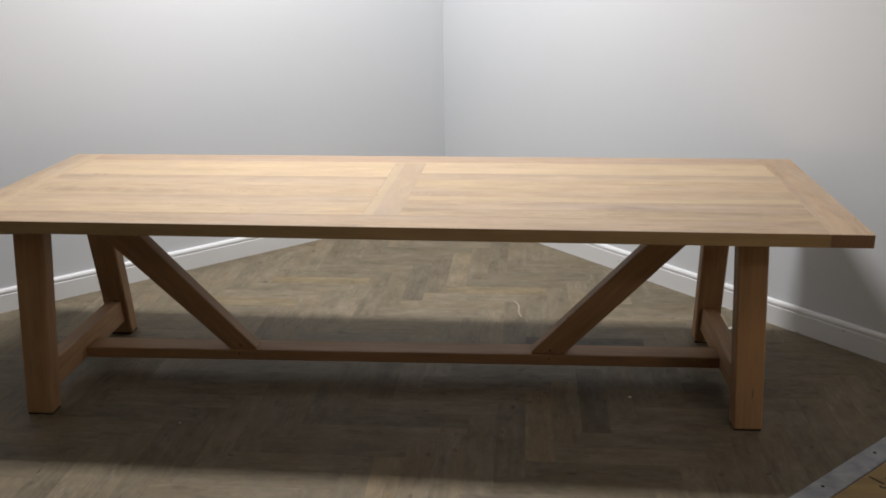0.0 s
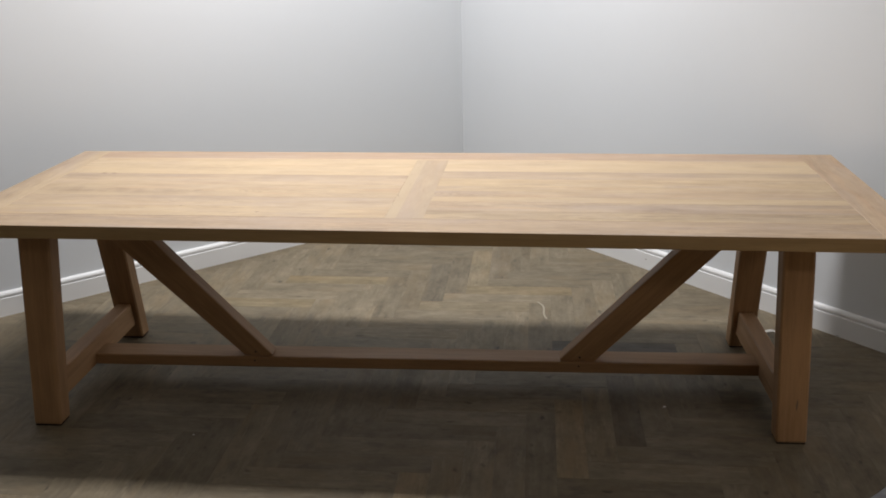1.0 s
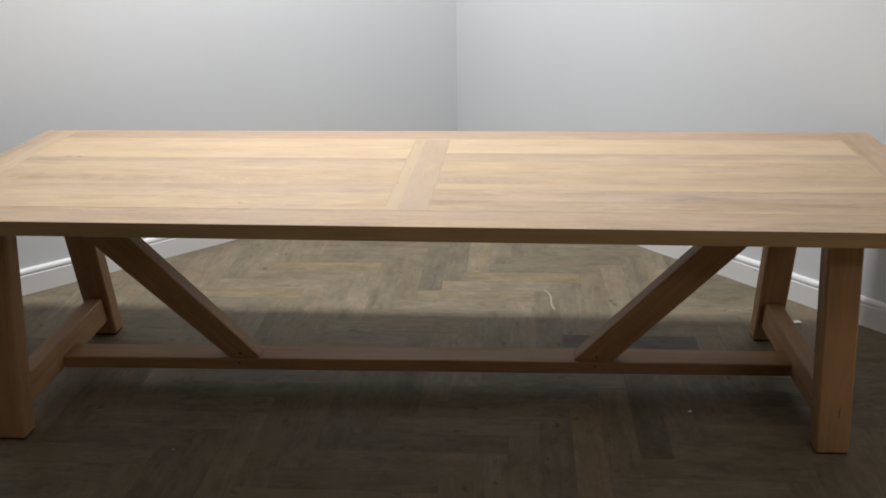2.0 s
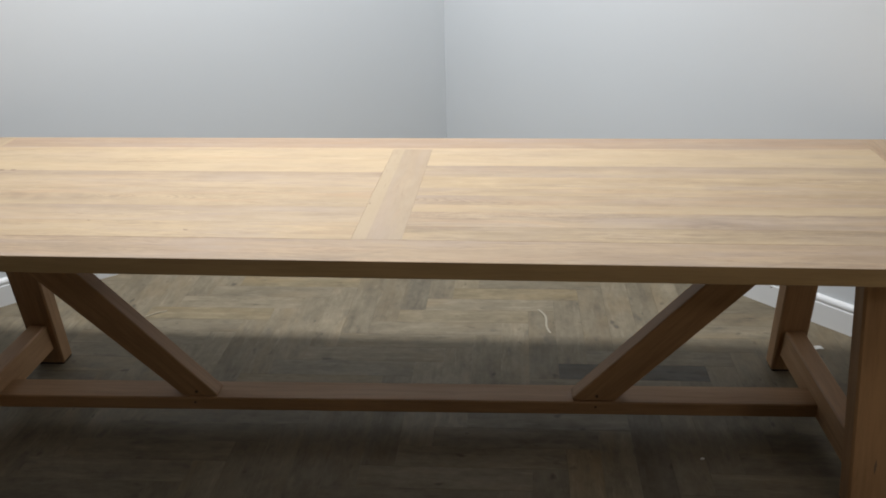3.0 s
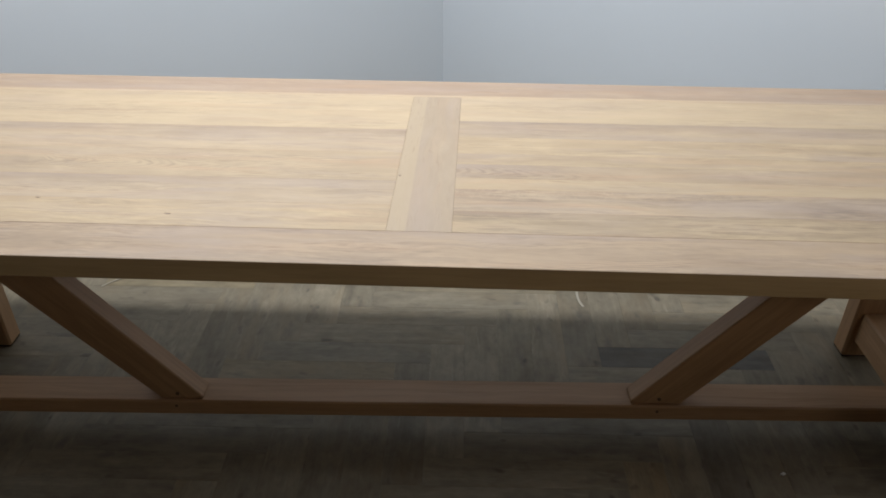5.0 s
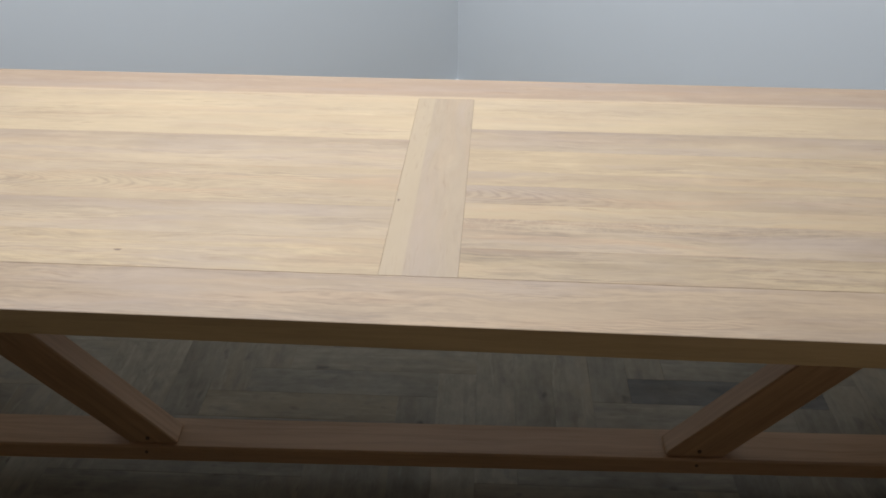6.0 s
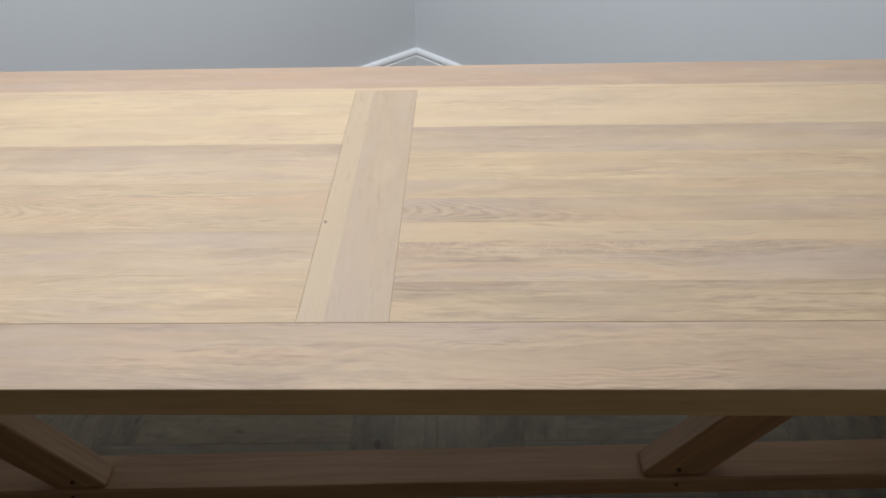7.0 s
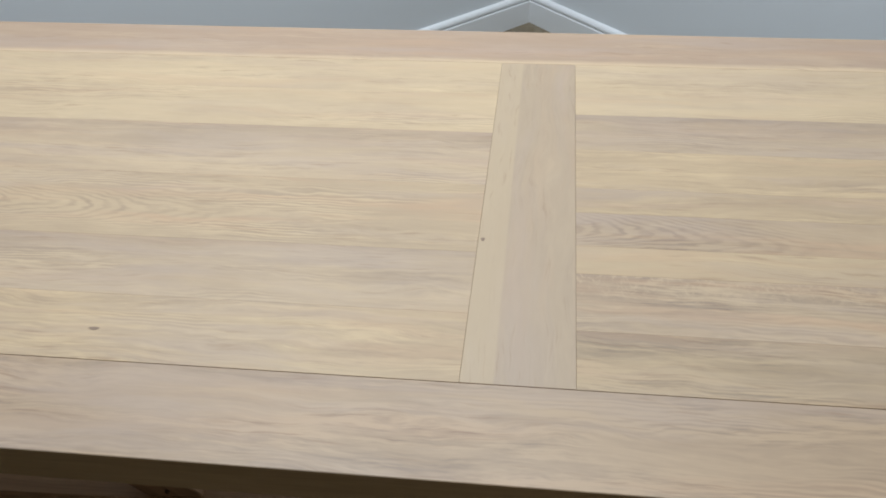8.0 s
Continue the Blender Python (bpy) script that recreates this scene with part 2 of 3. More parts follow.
def end_grain():
    """Sawn ends of the boards: darker, with curved year rings."""
    n = Nodes("oak_end_grain")
    place = n.add("ShaderNodeTexCoord").outputs["Object"]
    p = n.scaled(place, (0.0, 1.0, 1.0))
    stir = n.noise(p, 30.0, 3.0)
    axis = n.add("ShaderNodeSeparateXYZ", {0: p})
    rings = n.math("SINE", n.math("ADD", n.math("MULTIPLY", axis.outputs[1], 900.0), n.math("MULTIPLY", stir, 22.0)))
    grit = n.noise(p, 900.0, 2.0)
    tone = n.math("ADD", n.math("MULTIPLY", n.math("ADD", rings, 1.0), 0.3), n.math("MULTIPLY", grit, 0.5), clamp=True)
    return n.finish(n.mix(tone, (0.29, 0.17, 0.10), (0.17, 0.095, 0.055)), 0.6)


oak_end = end_grain()


def floor_wood(name, island):
    """Smoked, limed oak: blotchy grey-brown, with faint streaks, small knots and a pale wash; grain along its own x axis."""
    n = Nodes(name)
    place = n.add("ShaderNodeTexCoord").outputs["Object"]
    info = n.add("ShaderNodeObjectInfo")
    chance = n.add("ShaderNodeNewGeometry").outputs["Random Per Island"] if island else info.outputs["Random"]
    shift = n.add("ShaderNodeCombineXYZ", {0: n.math("MULTIPLY", chance, 41.0), 1: n.math("MULTIPLY", chance, 17.3), 2: n.math("MULTIPLY", chance, 7.9)}).outputs[0]
    p = n.plus(place, shift)
    cloud = n.noise(n.scaled(p, (6.0, 12.0, 12.0)), 1.0, 5.0, 0.62)
    mottle = n.noise(n.scaled(p, (22.0, 34.0, 34.0)), 1.0, 4.0, 0.6, 0.6)
    drift = n.math("MULTIPLY", n.math("SUBTRACT", n.noise(n.scaled(p, (4.0, 14.0, 14.0)), 1.0, 2.0), 0.5), 0.04)
    q = n.plus(p, n.add("ShaderNodeCombineXYZ", {1: drift}).outputs[0])
    streak = n.noise(n.scaled(q, (3.0, 60.0, 60.0)), 1.0, 4.0, 0.6)
    fibre = n.noise(n.scaled(q, (18.0, 320.0, 320.0)), 1.0, 3.0, 0.6)
    tone = n.math("ADD", n.math("MULTIPLY", n.math("SUBTRACT", cloud, 0.5), 1.5), n.math("MULTIPLY", n.math("SUBTRACT", mottle, 0.5), 1.1))
    tone = n.math("ADD", tone, n.math("MULTIPLY", n.math("SUBTRACT", streak, 0.5), 0.8))
    tone = n.math("ADD", tone, n.math("MULTIPLY", n.math("SUBTRACT", fibre, 0.5), 0.35))
    tone = n.math("ADD", tone, 0.45, clamp=True)
    colour = n.mix(tone, (0.228, 0.191, 0.130), (0.122, 0.101, 0.069))
    # warmer heartwood and pale limed patches
    warm = n.span(n.noise(n.scaled(n.plus(p, (5.2, 1.7, 8.4)), (3.0, 9.0, 9.0)), 1.0, 3.0), 0.5, 0.7, 0.0, 0.5)
    colour = n.mix(warm, colour, (0.205, 0.152, 0.086))
    pale = n.span(n.noise(n.scaled(n.plus(q, (2.9, 6.3, 0.8)), (7.0, 40.0, 40.0)), 1.0, 4.0, 0.6), 0.56, 0.72, 0.0, 0.45)
    colour = n.mix(pale, colour, (0.285, 0.245, 0.172))
    # smoky stains and knots
    stain = n.span(n.noise(n.scaled(n.plus(p, (1.1, 9.9, 4.6)), (8.0, 20.0, 20.0)), 1.0, 4.0, 0.6), 0.58, 0.74, 0.0, 0.6)
    colour = n.mix(stain, colour, (0.085, 0.074, 0.058))
    spots = n.span(n.noise(n.scaled(p, (15.0, 24.0, 24.0)), 1.0, 1.0), 0.70, 0.80, 0.0, 0.65)
    colour = n.mix(spots, colour, (0.045, 0.037, 0.028))
    value = n.math("ADD", 0.80, n.math("MULTIPLY", n.math("FRACT", n.math("MULTIPLY", chance, 3.77)), 0.26))
    colour = n.add("ShaderNodeHueSaturation", {"Value": value, "Color": colour}).outputs[0]
    if not island:
        # each board's own stain
        colour = n.mix(1.0, colour, info.outputs["Color"], "MULTIPLY")
    n.bump(n.math("ADD", n.math("MULTIPLY", fibre, 0.6), mottle), 0.25, 0.0006)
    return n.finish(colour, n.span(cloud, 0.3, 0.7, 0.52, 0.68), Specular_IOR_Level=0.3)


floor_oak, floor_oak_far = floor_wood("smoked_floor_oak", False), floor_wood("smoked_floor_oak_joined", True)


def paint(name, colour, rough, mottling, relief):
    n = Nodes(name)
    place = n.add("ShaderNodeTexCoord").outputs["Object"]
    broad = n.noise(place, 1.3, 4.0)
    fine = n.noise(place, 160.0, 2.0)
    value = n.math("ADD", 1.0 - mottling / 2, n.math("MULTIPLY", broad, mottling))
    shade = n.add("ShaderNodeHueSaturation", {"Value": value, "Color": (*colour, 1)}).outputs[0]
    n.bump(fine, relief, 0.0005)
    return n.finish(shade, n.span(broad, 0.3, 0.7, rough - 0.05, rough + 0.05))


wall_paint = paint("pale_grey_wall_paint", (0.655, 0.69, 0.72), 0.75, 0.05, 0.25)
# for the unseen walls only, darkened to lower the bounced light
low_bounce_paint = paint("low_bounce_wall_paint", (0.30, 0.30, 0.29), 0.8, 0.05, 0.25)
white_paint = paint("white_satin_paint", (0.765, 0.785, 0.80), 0.38, 0.06, 0.1)
ceiling_paint = paint("white_ceiling_paint", (0.62, 0.62, 0.61), 0.85, 0.05, 0.2)
screed = paint("grey_screed", (0.10, 0.09, 0.08), 0.9, 0.3, 0.6)
plug_wood = paint("dark_plug", (0.085, 0.048, 0.024), 0.6, 0.3, 0.1)
dark_hole = paint("dark_recess", (0.02, 0.014, 0.01), 0.8, 0.2, 0.1)
paper = paint("white_paper", (0.75, 0.74, 0.70), 0.8, 0.1, 0.1)
shaving_wood = paint("pale_wood_shaving", (0.30, 0.27, 0.205), 0.6, 0.2, 0.3)
chip_paint = paint("bare_chip", (0.16, 0.15, 0.14), 0.8, 0.3, 0.2)
black_print = paint("black_ink", (0.03, 0.028, 0.02), 0.6, 0.2, 0.1)


def steel():
    n = Nodes("scuffed_grey_metal")
    place = n.add("ShaderNodeTexCoord").outputs["Object"]
    scratch = n.noise(n.scaled(place, (6.0, 90.0, 90.0)), 1.0, 4.0)
    dull = n.noise(place, 14.0, 4.0)
    colour = n.mix(n.span(dull, 0.35, 0.65), (0.38, 0.395, 0.42), (0.25, 0.26, 0.28))
    n.bump(scratch, 0.2, 0.0005)
    return n.finish(colour, n.span(scratch, 0.3, 0.7, 0.4, 0.62), Metallic=0.35)


def plywood():
    n = Nodes("yellow_brown_board")
    place = n.add("ShaderNodeTexCoord").outputs["Object"]
    streak = n.noise(n.scaled(place, (2.0, 22.0, 22.0)), 1.0, 4.0)
    stain = n.noise(place, 5.0, 4.0)
    colour = n.mix(n.span(streak, 0.3, 0.7), (0.36, 0.25, 0.10), (0.25, 0.17, 0.065))
    colour = n.mix(n.span(stain, 0.5, 0.75, 0.0, 0.5), colour, (0.16, 0.11, 0.05))
    n.bump(streak, 0.2, 0.0005)
    return n.finish(colour, 0.65)


strip_metal, board_yellow = steel(), plywood()


# ---- building blocks ----
def mesh_of(bm, name, material):
    data = bpy.data.meshes.new(name)
    bm.normal_update()
    bm.to_mesh(data)
    bm.free()
    data.materials.append(material)
    return data


def sawn_ends(ob):
    """Gives the two ends of a board, across its own x axis, their end grain."""
    ob.data.materials.append(oak_end)
    for face in ob.data.polygons:
        if abs(face.normal.x) > 0.8:
            face.material_index = 1
    return ob


def part(name, bm, material, parent=None, label="", at=None):
    """Links a bmesh as one mesh object, under a thing or a part; at is its place in the world."""
    ob = new(name, mesh_of(bm, name, material))
    if parent:
        ob.parent = parent
    bpy.context.view_layer.update()
    if at is not None:
        ob.matrix_world = at
    bpy.context.view_layer.update()
    return tagged(ob, label)


def solid(bottom, top):
    """A closed body from two rings of points with as many corners."""
    bm = bmesh.new()
    low = [bm.verts.new(p) for p in bottom]
    high = [bm.verts.new(p) for p in top]
    bm.faces.new(low[::-1])
    bm.faces.new(high)
    for i in range(len(low)):
        j = (i + 1) % len(low)
        bm.faces.new((low[i], low[j], high[j], high[i]))
    bmesh.ops.recalc_face_normals(bm, faces=bm.faces)
    return bm


def bevelled(bm, width):
    bmesh.ops.bevel(bm, geom=list(bm.edges), offset=width, segments=1, affect="EDGES", profile=0.5)
    return bm


def box(x0, x1, y0, y1, z0, z1):
    ring = ((x0, y0), (x1, y0), (x1, y1), (x0, y1))
    return solid([(x, y, z0) for x, y in ring], [(x, y, z1) for x, y in ring])


def local(bm, m):
    """Turns a bmesh given in world places into the space of an object at m."""
    bm.transform(m.inverted())
    return bm


# ---- the corner: walls, baseboards, ceiling ----
CORNER = Vector((-0.126, 2.681))
LEFT_ANGLE, RIGHT_ANGLE = radians(223.55), radians(-46.45)
WALL_LENGTH, HEIGHT, SKIRT = 9.0, 3.42, 0.018
left_way = Vector((math.cos(LEFT_ANGLE), math.sin(LEFT_ANGLE)))
right_way = Vector((math.cos(RIGHT_ANGLE), math.sin(RIGHT_ANGLE)))
left_in = Vector((-left_way.y, left_way.x))
right_in = Vector((right_way.y, -right_way.x))
if left_in.y > 0:
    left_in = -left_in
if right_in.y > 0:
    right_in = -right_in


def meet(p, u, q, v):
    """Where two lines in plan cross."""
    k = ((q.x - p.x) * v.y - (q.y - p.y) * v.x) / (u.x * v.y - u.y * v.x)
    return p + u * k


def offset_corner(back):
    return meet(CORNER - left_in * back, left_way, CORNER - right_in * back, right_way)


def wall(name, a, b, outward, coat=wall_paint, thick=0.14):
    ring = [a, b, b + outward * thick, a + outward * thick]
    bm = solid([(p.x, p.y, -0.1) for p in ring], [(p.x, p.y, HEIGHT) for p in ring])
    return tagged(part(name, bm, coat), "unseen grey wall, dark to throw little light back" if coat is low_bounce_paint else "plain painted pale grey plaster wall", "wall", kind="structure")


inner = offset_corner(SKIRT)
end_left, end_right = inner + left_way * WALL_LENGTH, inner + right_way * WALL_LENGTH
back_point = end_left + right_way * WALL_LENGTH
wall("wall_west", inner, end_left, -left_in)
wall("wall_north", inner, end_right, -right_in)
# unseen walls added to close the room, dark against bounce
wall("wall_south", end_left, back_point, (back_point - end_right).normalized(), low_bounce_paint)
wall("wall_east", end_right, back_point, (back_point - end_left).normalized(), low_bounce_paint)


def lay(ring, z0, z1):
    return solid([(p.x, p.y, z0) for p in ring], [(p.x, p.y, z1) for p in ring])


room = [inner, end_left, back_point, end_right]
tagged(part("ceiling", lay(room, HEIGHT, HEIGHT + 0.1), ceiling_paint), "plain white painted ceiling", "ceiling", kind="structure")
floor = tagged(part("floor", lay(room, -0.11, -0.014), screed), "dark grey screed under the timber floor", "floor", kind="structure")

PROFILE = ((0, 0), (SKIRT, 0), (SKIRT, 0.084), (0.0165, 0.0865), (0.0115, 0.0885), (0.0115, 0.0930), (0.0165, 0.0950),
           (0.0160, 0.1025), (0.0125, 0.1090), (0.0070, 0.1130), (0.0020, 0.1145), (0, 0.1145))


def baseboard(name, way, inward):
    bm = bmesh.new()
    near, far = [], []
    for d, z in PROFILE:
        p = offset_corner(SKIRT - d)
        q = end_left if way is left_way else end_right
        q = q + inward * d
        near.append(bm.verts.new((p.x, p.y, z)))
        far.append(bm.verts.new((q.x, q.y, z)))
    bm.faces.new(near)
    bm.faces.new(far[::-1])
    for i in range(len(near)):
        j = (i + 1) % len(near)
        bm.faces.new((near[i], far[i], far[j], near[j]))
    bmesh.ops.recalc_face_normals(bm, faces=bm.faces)
    return tagged(part(name, bm, white_paint), "white painted moulded timber baseboard along the wall", "baseboard", kind="structure")


baseboard("baseboard_west", left_way, left_in)
north_board = baseboard("baseboard_north", right_way, right_in)
for run, up, wide in ((1.48, 0.052, 0.012), (2.008, 0.078, 0.016), (2.72, 0.079, 0.014), (2.517, 0.004, 0.012), (2.745, 0.004, 0.010)):
    p = offset_corner(0.0) + right_way * run
    chip = solid([(u * wide / 2, v * 0.002, 0.0) for u, v in ((-1, 0), (0.1, -1), (1, 0.2), (-0.2, 1))],
                 [(u * wide / 2, v * 0.002, 0.0006) for u, v in ((-1, 0), (0.1, -1), (1, 0.2), (-0.2, 1))])
    facing = Matrix.Translation((p.x, p.y, up)) @ pose(0, 0, 0, 0, 0, math.degrees(RIGHT_ANGLE)) @ pose(0, 0, 0, 90, 0, 0)
    part("chip", chip, chip_paint, north_board, "small dark chip in the white paint", facing)

# ---- the table ----
X0, X1, Y0, Y1, Z0, Z1 = -1.598, 1.508, -0.131, 0.900, 0.7210, 0.765
END_L, END_R, SIDE_F, SIDE_B, MID_L, MID_R = -1.472, 1.377, 0.0, 0.770, -0.123, 0.004
table = tagged(new("dining_table"), "long pale oak trestle dining table with a planked top", "table")
table.location = ((X0 + X1) / 2, (Y0 + Y1) / 2, 0)
bpy.context.view_layer.update()


def top_board(name, x0, x1, y0, y1, tone, label="", across=False):
    gap = {"plank": 0.00004, "centre_board": 0.0001, "side_board": 0.00025}.get(name, 0.0004)
    m = Matrix.Translation(((x0 + x1) / 2, (y0 + y1) / 2, (Z0 + Z1) / 2))
    if across:
        m = m @ pose(0, 0, 0, 0, 0, 90)
    bm = box(x0 + gap, x1 - gap, y0 + gap, y1 - gap, Z0, Z1)
    for v in bm.verts:
        # the front edge runs out a few millimetres towards one end
        if v.co.y < Y0 + 0.002:
            v.co.y -= 0.003 * max(0.0, v.co.x)
    bevelled(bm, {"plank": 0.00015, "centre_board": 0.0005, "side_board": 0.0009}.get(name, 0.0014))
    ob = sawn_ends(part(name, local(bm, m), oak[tone], table, label, m))
    if name == "side_board":
        # tawny oak on the long narrow sides, tinted for the warm light there
        ob.data.materials.append(oak["edge"])
        for face in ob.data.polygons:
            if abs(face.normal.y) > 0.8:
                face.material_index = 2
    return ob


top_board("side_board", END_L, END_R, Y0, SIDE_F, "pink", "pale pinkish oak edge board")
top_board("side_board", END_L, END_R, SIDE_B, Y1, "rose", "pale rose-tinged oak edge board")
top_board("end_board", X0, END_L, Y0, Y1, "grey", "oak breadboard end", across=True)
top_board("end_board", END_R, X1, Y0, Y1, "end", "oak breadboard end", across=True)
top_board("centre_board", MID_L, MID_R, SIDE_F, SIDE_B, "cross", "greyish oak cross board", across=True)
LEFT = ((0.0, 0.113, "tan"), (0.113, 0.231, "grey"), (0.231, 0.385, "arched_far"), (0.385, 0.531, "grey"), (0.531, 0.656, "cream"), (0.656, 0.770, "cream"))
RIGHT = ((0.0, 0.093, "brown"), (0.093, 0.197, "flecked"), (0.197, 0.254, "sand"), (0.254, 0.328, "arched"), (0.328, 0.388, "tan"), (0.388, 0.490, "tan"), (0.490, 0.596, "grey"), (0.596, 0.770, "cream"))
for y0, y1, tone in LEFT:
    top_board("plank", END_L, MID_L, y0, y1, tone)
for y0, y1, tone in RIGHT:
    top_board("plank", MID_R, END_R, y0, y1, tone)

# the trestle under it stands very slightly askew to the top
SKEW = Matrix.Translation((-0.07, 0.31, 0)) @ pose(0, 0, 0, 0, 0, 1.74) @ Matrix.Translation((0.07, -0.31, 0))
LEGS_X = ((-1.417, -1.316), (1.157, 1.256))
HEADS_X = ((-1.421, -1.306), (1.146, 1.2485))
LEAN_Y, LEG_DEPTH, LEG_TOP = 0.168, 0.070, 0.68
FRONT_FOOT, BACK_FOOT = -0.0533, 0.683


def beam(name, bottom, top, along, bevel, label="", tone="frame"):
    """A timber between two rings, with its grain along the given way."""
    bm = bevelled(solid(bottom, top), bevel)
    x = Vector(along).normalized()
    y = Vector((0, 0, 1)).cross(x) if abs(x.z) < 0.9 else Vector((0, 1, 0))
    y = (y - x * y.dot(x)).normalized()
    z = x.cross(y)
    centre = sum((Vector(p) for p in (*bottom, *top)), Vector()) / (len(bottom) + len(top))
    m = Matrix.Translation(centre) @ Matrix((x, y, z)).transposed().to_4x4()
    local(bm, m)
    return sawn_ends(part(name, bm, oak[tone], table, label, SKEW @ m))


for (x0, x1), (h0, h1) in zip(LEGS_X, HEADS_X):
    for foot, lean in ((FRONT_FOOT, LEAN_Y), (BACK_FOOT, -LEAN_Y)):
        ring = [(x0, foot), (x1, foot), (x1, foot + LEG_DEPTH), (x0, foot + LEG_DEPTH)]
        head = [(h0, foot), (h1, foot), (h1, foot + LEG_DEPTH), (h0, foot + LEG_DEPTH)]
        leg = beam("leg", [(x, y, 0.004) for x, y in ring], [(x, y + lean * LEG_TOP, LEG_TOP) for x, y in head], (0, lean, 1), 0.006)
        # thin near-black slab between each foot and the floor
        pad = box(x0 + 0.004, x1 - 0.004, foot + 0.004, foot + LEG_DEPTH - 0.004, 0.0, 0.0045)
        part("foot_slab", pad, dark_hole, leg, "thin dark slab under the foot", SKEW)

for (x0, x1), (h0, h1), reach in zip(LEGS_X, HEADS_X, ((0.05, 0.0), (0.0, 0.002))):
    # bearer under the top, cross beam between the legs
    a, b = h0 - reach[0], h1 + reach[1]
    ring = [(a, 0.02), (b, 0.02), (b, 0.65), (a, 0.65)]
    beam("bearer", [(x, y, LEG_TOP) for x, y in ring], [(x, y, Z0) for x, y in ring], (0, 1, 0), 0.003)
    c, half = (x0 + x1) / 2, 0.031
    low, high = 0.068, 0.172
    f0, f1 = FRONT_FOOT + LEG_DEPTH + LEAN_Y * low - 0.002, BACK_FOOT - LEAN_Y * low + 0.002
    g0, g1 = FRONT_FOOT + LEG_DEPTH + LEAN_Y * high - 0.002, BACK_FOOT - LEAN_Y * high + 0.002
    beam("cross_beam", [(c - half, f0, low), (c + half, f0, low), (c + half, f1, low), (c - half, f1, low)],
         [(c - half, g0, high), (c + half, g0, high), (c + half, g1, high), (c - half, g1, high)], (0, 1, 0), 0.004)

STRETCH = (-1.335, 1.180, 0.296, 0.397, 0.070, 0.114)
x0, x1, y0, y1, z0, z1 = STRETCH
ring = [(x0, y0), (x1, y0), (x1, y1), (x0, y1)]
stretcher = beam("stretcher", [(x, y, z0) for x, y in ring], [(x, y, z1) for x, y in ring], (1, 0, 0), 0.004)

BRACE_Y0, BRACE_Y1 = 0.306, 0.366
for foot_in, foot_out, head_in, head_out, peg_x, toe in ((-0.630, -0.743, -1.183, -1.349, -0.700, 0.006), (0.449, 0.583, 1.026, 1.171, 0.528, 0.008)):
    # the thin toe of each brace is cut off upright
    slide = (head_in - foot_in) / (Z0 - z1) * toe
    outline = [(foot_in + slide, z1), (foot_out, z1), (head_out, Z0), (head_in, Z0), (foot_in + slide, z1 + toe)]
    if foot_in > 0:
        outline = outline[::-1]
    brace = beam("brace", [(x, BRACE_Y0, z) for x, z in outline], [(x, BRACE_Y1, z) for x, z in outline], (head_in - foot_in, 0, Z0 - z1), 0.003)
    bm = bmesh.new()
    bmesh.ops.create_cone(bm, cap_ends=True, segments=14, radius1=0.0052, radius2=0.0046, depth=0.004)
    m = SKEW @ pose(peg_x, BRACE_Y0 - 0.0005, z1 + 0.016, 90, 0, 0)
    part("peg", bm, plug_wood, brace, "small dark round plug", m)
    bm = bmesh.new()
    bmesh.ops.create_cone(bm, cap_ends=True, segments=12, radius1=0.0042, radius2=0.0038, depth=0.003)
    part("peg", bm, plug_wood, stretcher, "small dark round plug", SKEW @ pose(peg_x - 0.004, y0 - 0.0004, z1 - 0.016, 90, 0, 0))


def knot(x, y, long_side, short_side):
    ring = [(long_side * math.cos(a) * (1 + 0.2 * math.sin(3 * a + x)), short_side * math.sin(a), 0) for a in (i * math.tau / 14 for i in range(14))]
    body = solid([(u, v, -0.002) for u, v, _ in ring], [(u * 0.9, v * 0.9, 0.0003) for u, v, _ in ring])
    part("knot", body, wood_knot, table, "small dark knot in the oak", Matrix.Translation((x, y, Z1)))


wood_knot = paint("dark_knot", (0.20, 0.135, 0.09), 0.5, 0.6, 0.3)
for spot in ((-0.117, 0.258, 0.003, 0.0042), (-0.848, 0.109, 0.005, 0.0025), (-0.561, 0.050, 0.007, 0.003), (-1.329, 0.531, 0.011, 0.005), (-1.290, 0.532, 0.009, 0.005)):
    knot(*spot)

# a dark split low on one leg
slit = solid([(u * 0.004, 0.0, v * 0.022) for u, v in ((-1, 0), (-0.3, -1), (0.6, -0.4), (1, 0.3), (0.2, 1))],
             [(u * 0.004, -0.0008, v * 0.022) for u, v in ((-1, 0), (-0.3, -1), (0.6, -0.4), (1, 0.3), (0.2, 1))])
part("knot", slit, wood_knot, table, "dark split in the oak leg", SKEW @ pose(1.217, FRONT_FOOT + LEAN_Y * 0.135, 0.135, -9.4, 0, 0))

# ---- loose bits on the floor ----
def ribbon(name, points, width, material, label, category):
    bm = bmesh.new()
    rows = []
    for i, (x, y, z) in enumerate(points):
        a, b = points[max(i - 1, 0)], points[min(i + 1, len(points) - 1)]
        side = Vector((-(b[1] - a[1]), b[0] - a[0], 0)).normalized() * width / 2
        rows.append([bm.verts.new((x + s * side.x, y + s * side.y, z + h)) for s, h in ((-1, 0), (1, 0), (1, 0.0012), (-1, 0.0012))])
    for r, q in zip(rows, rows[1:]):
        for i in range(4):
            bm.faces.new((r[i], r[(i + 1) % 4], q[(i + 1) % 4], q[i]))
    bm.faces.new(rows[0])
    bm.faces.new(rows[-1][::-1])
    bmesh.ops.recalc_face_normals(bm, faces=bm.faces)
    return tagged(part(name, bm, material), label, category)


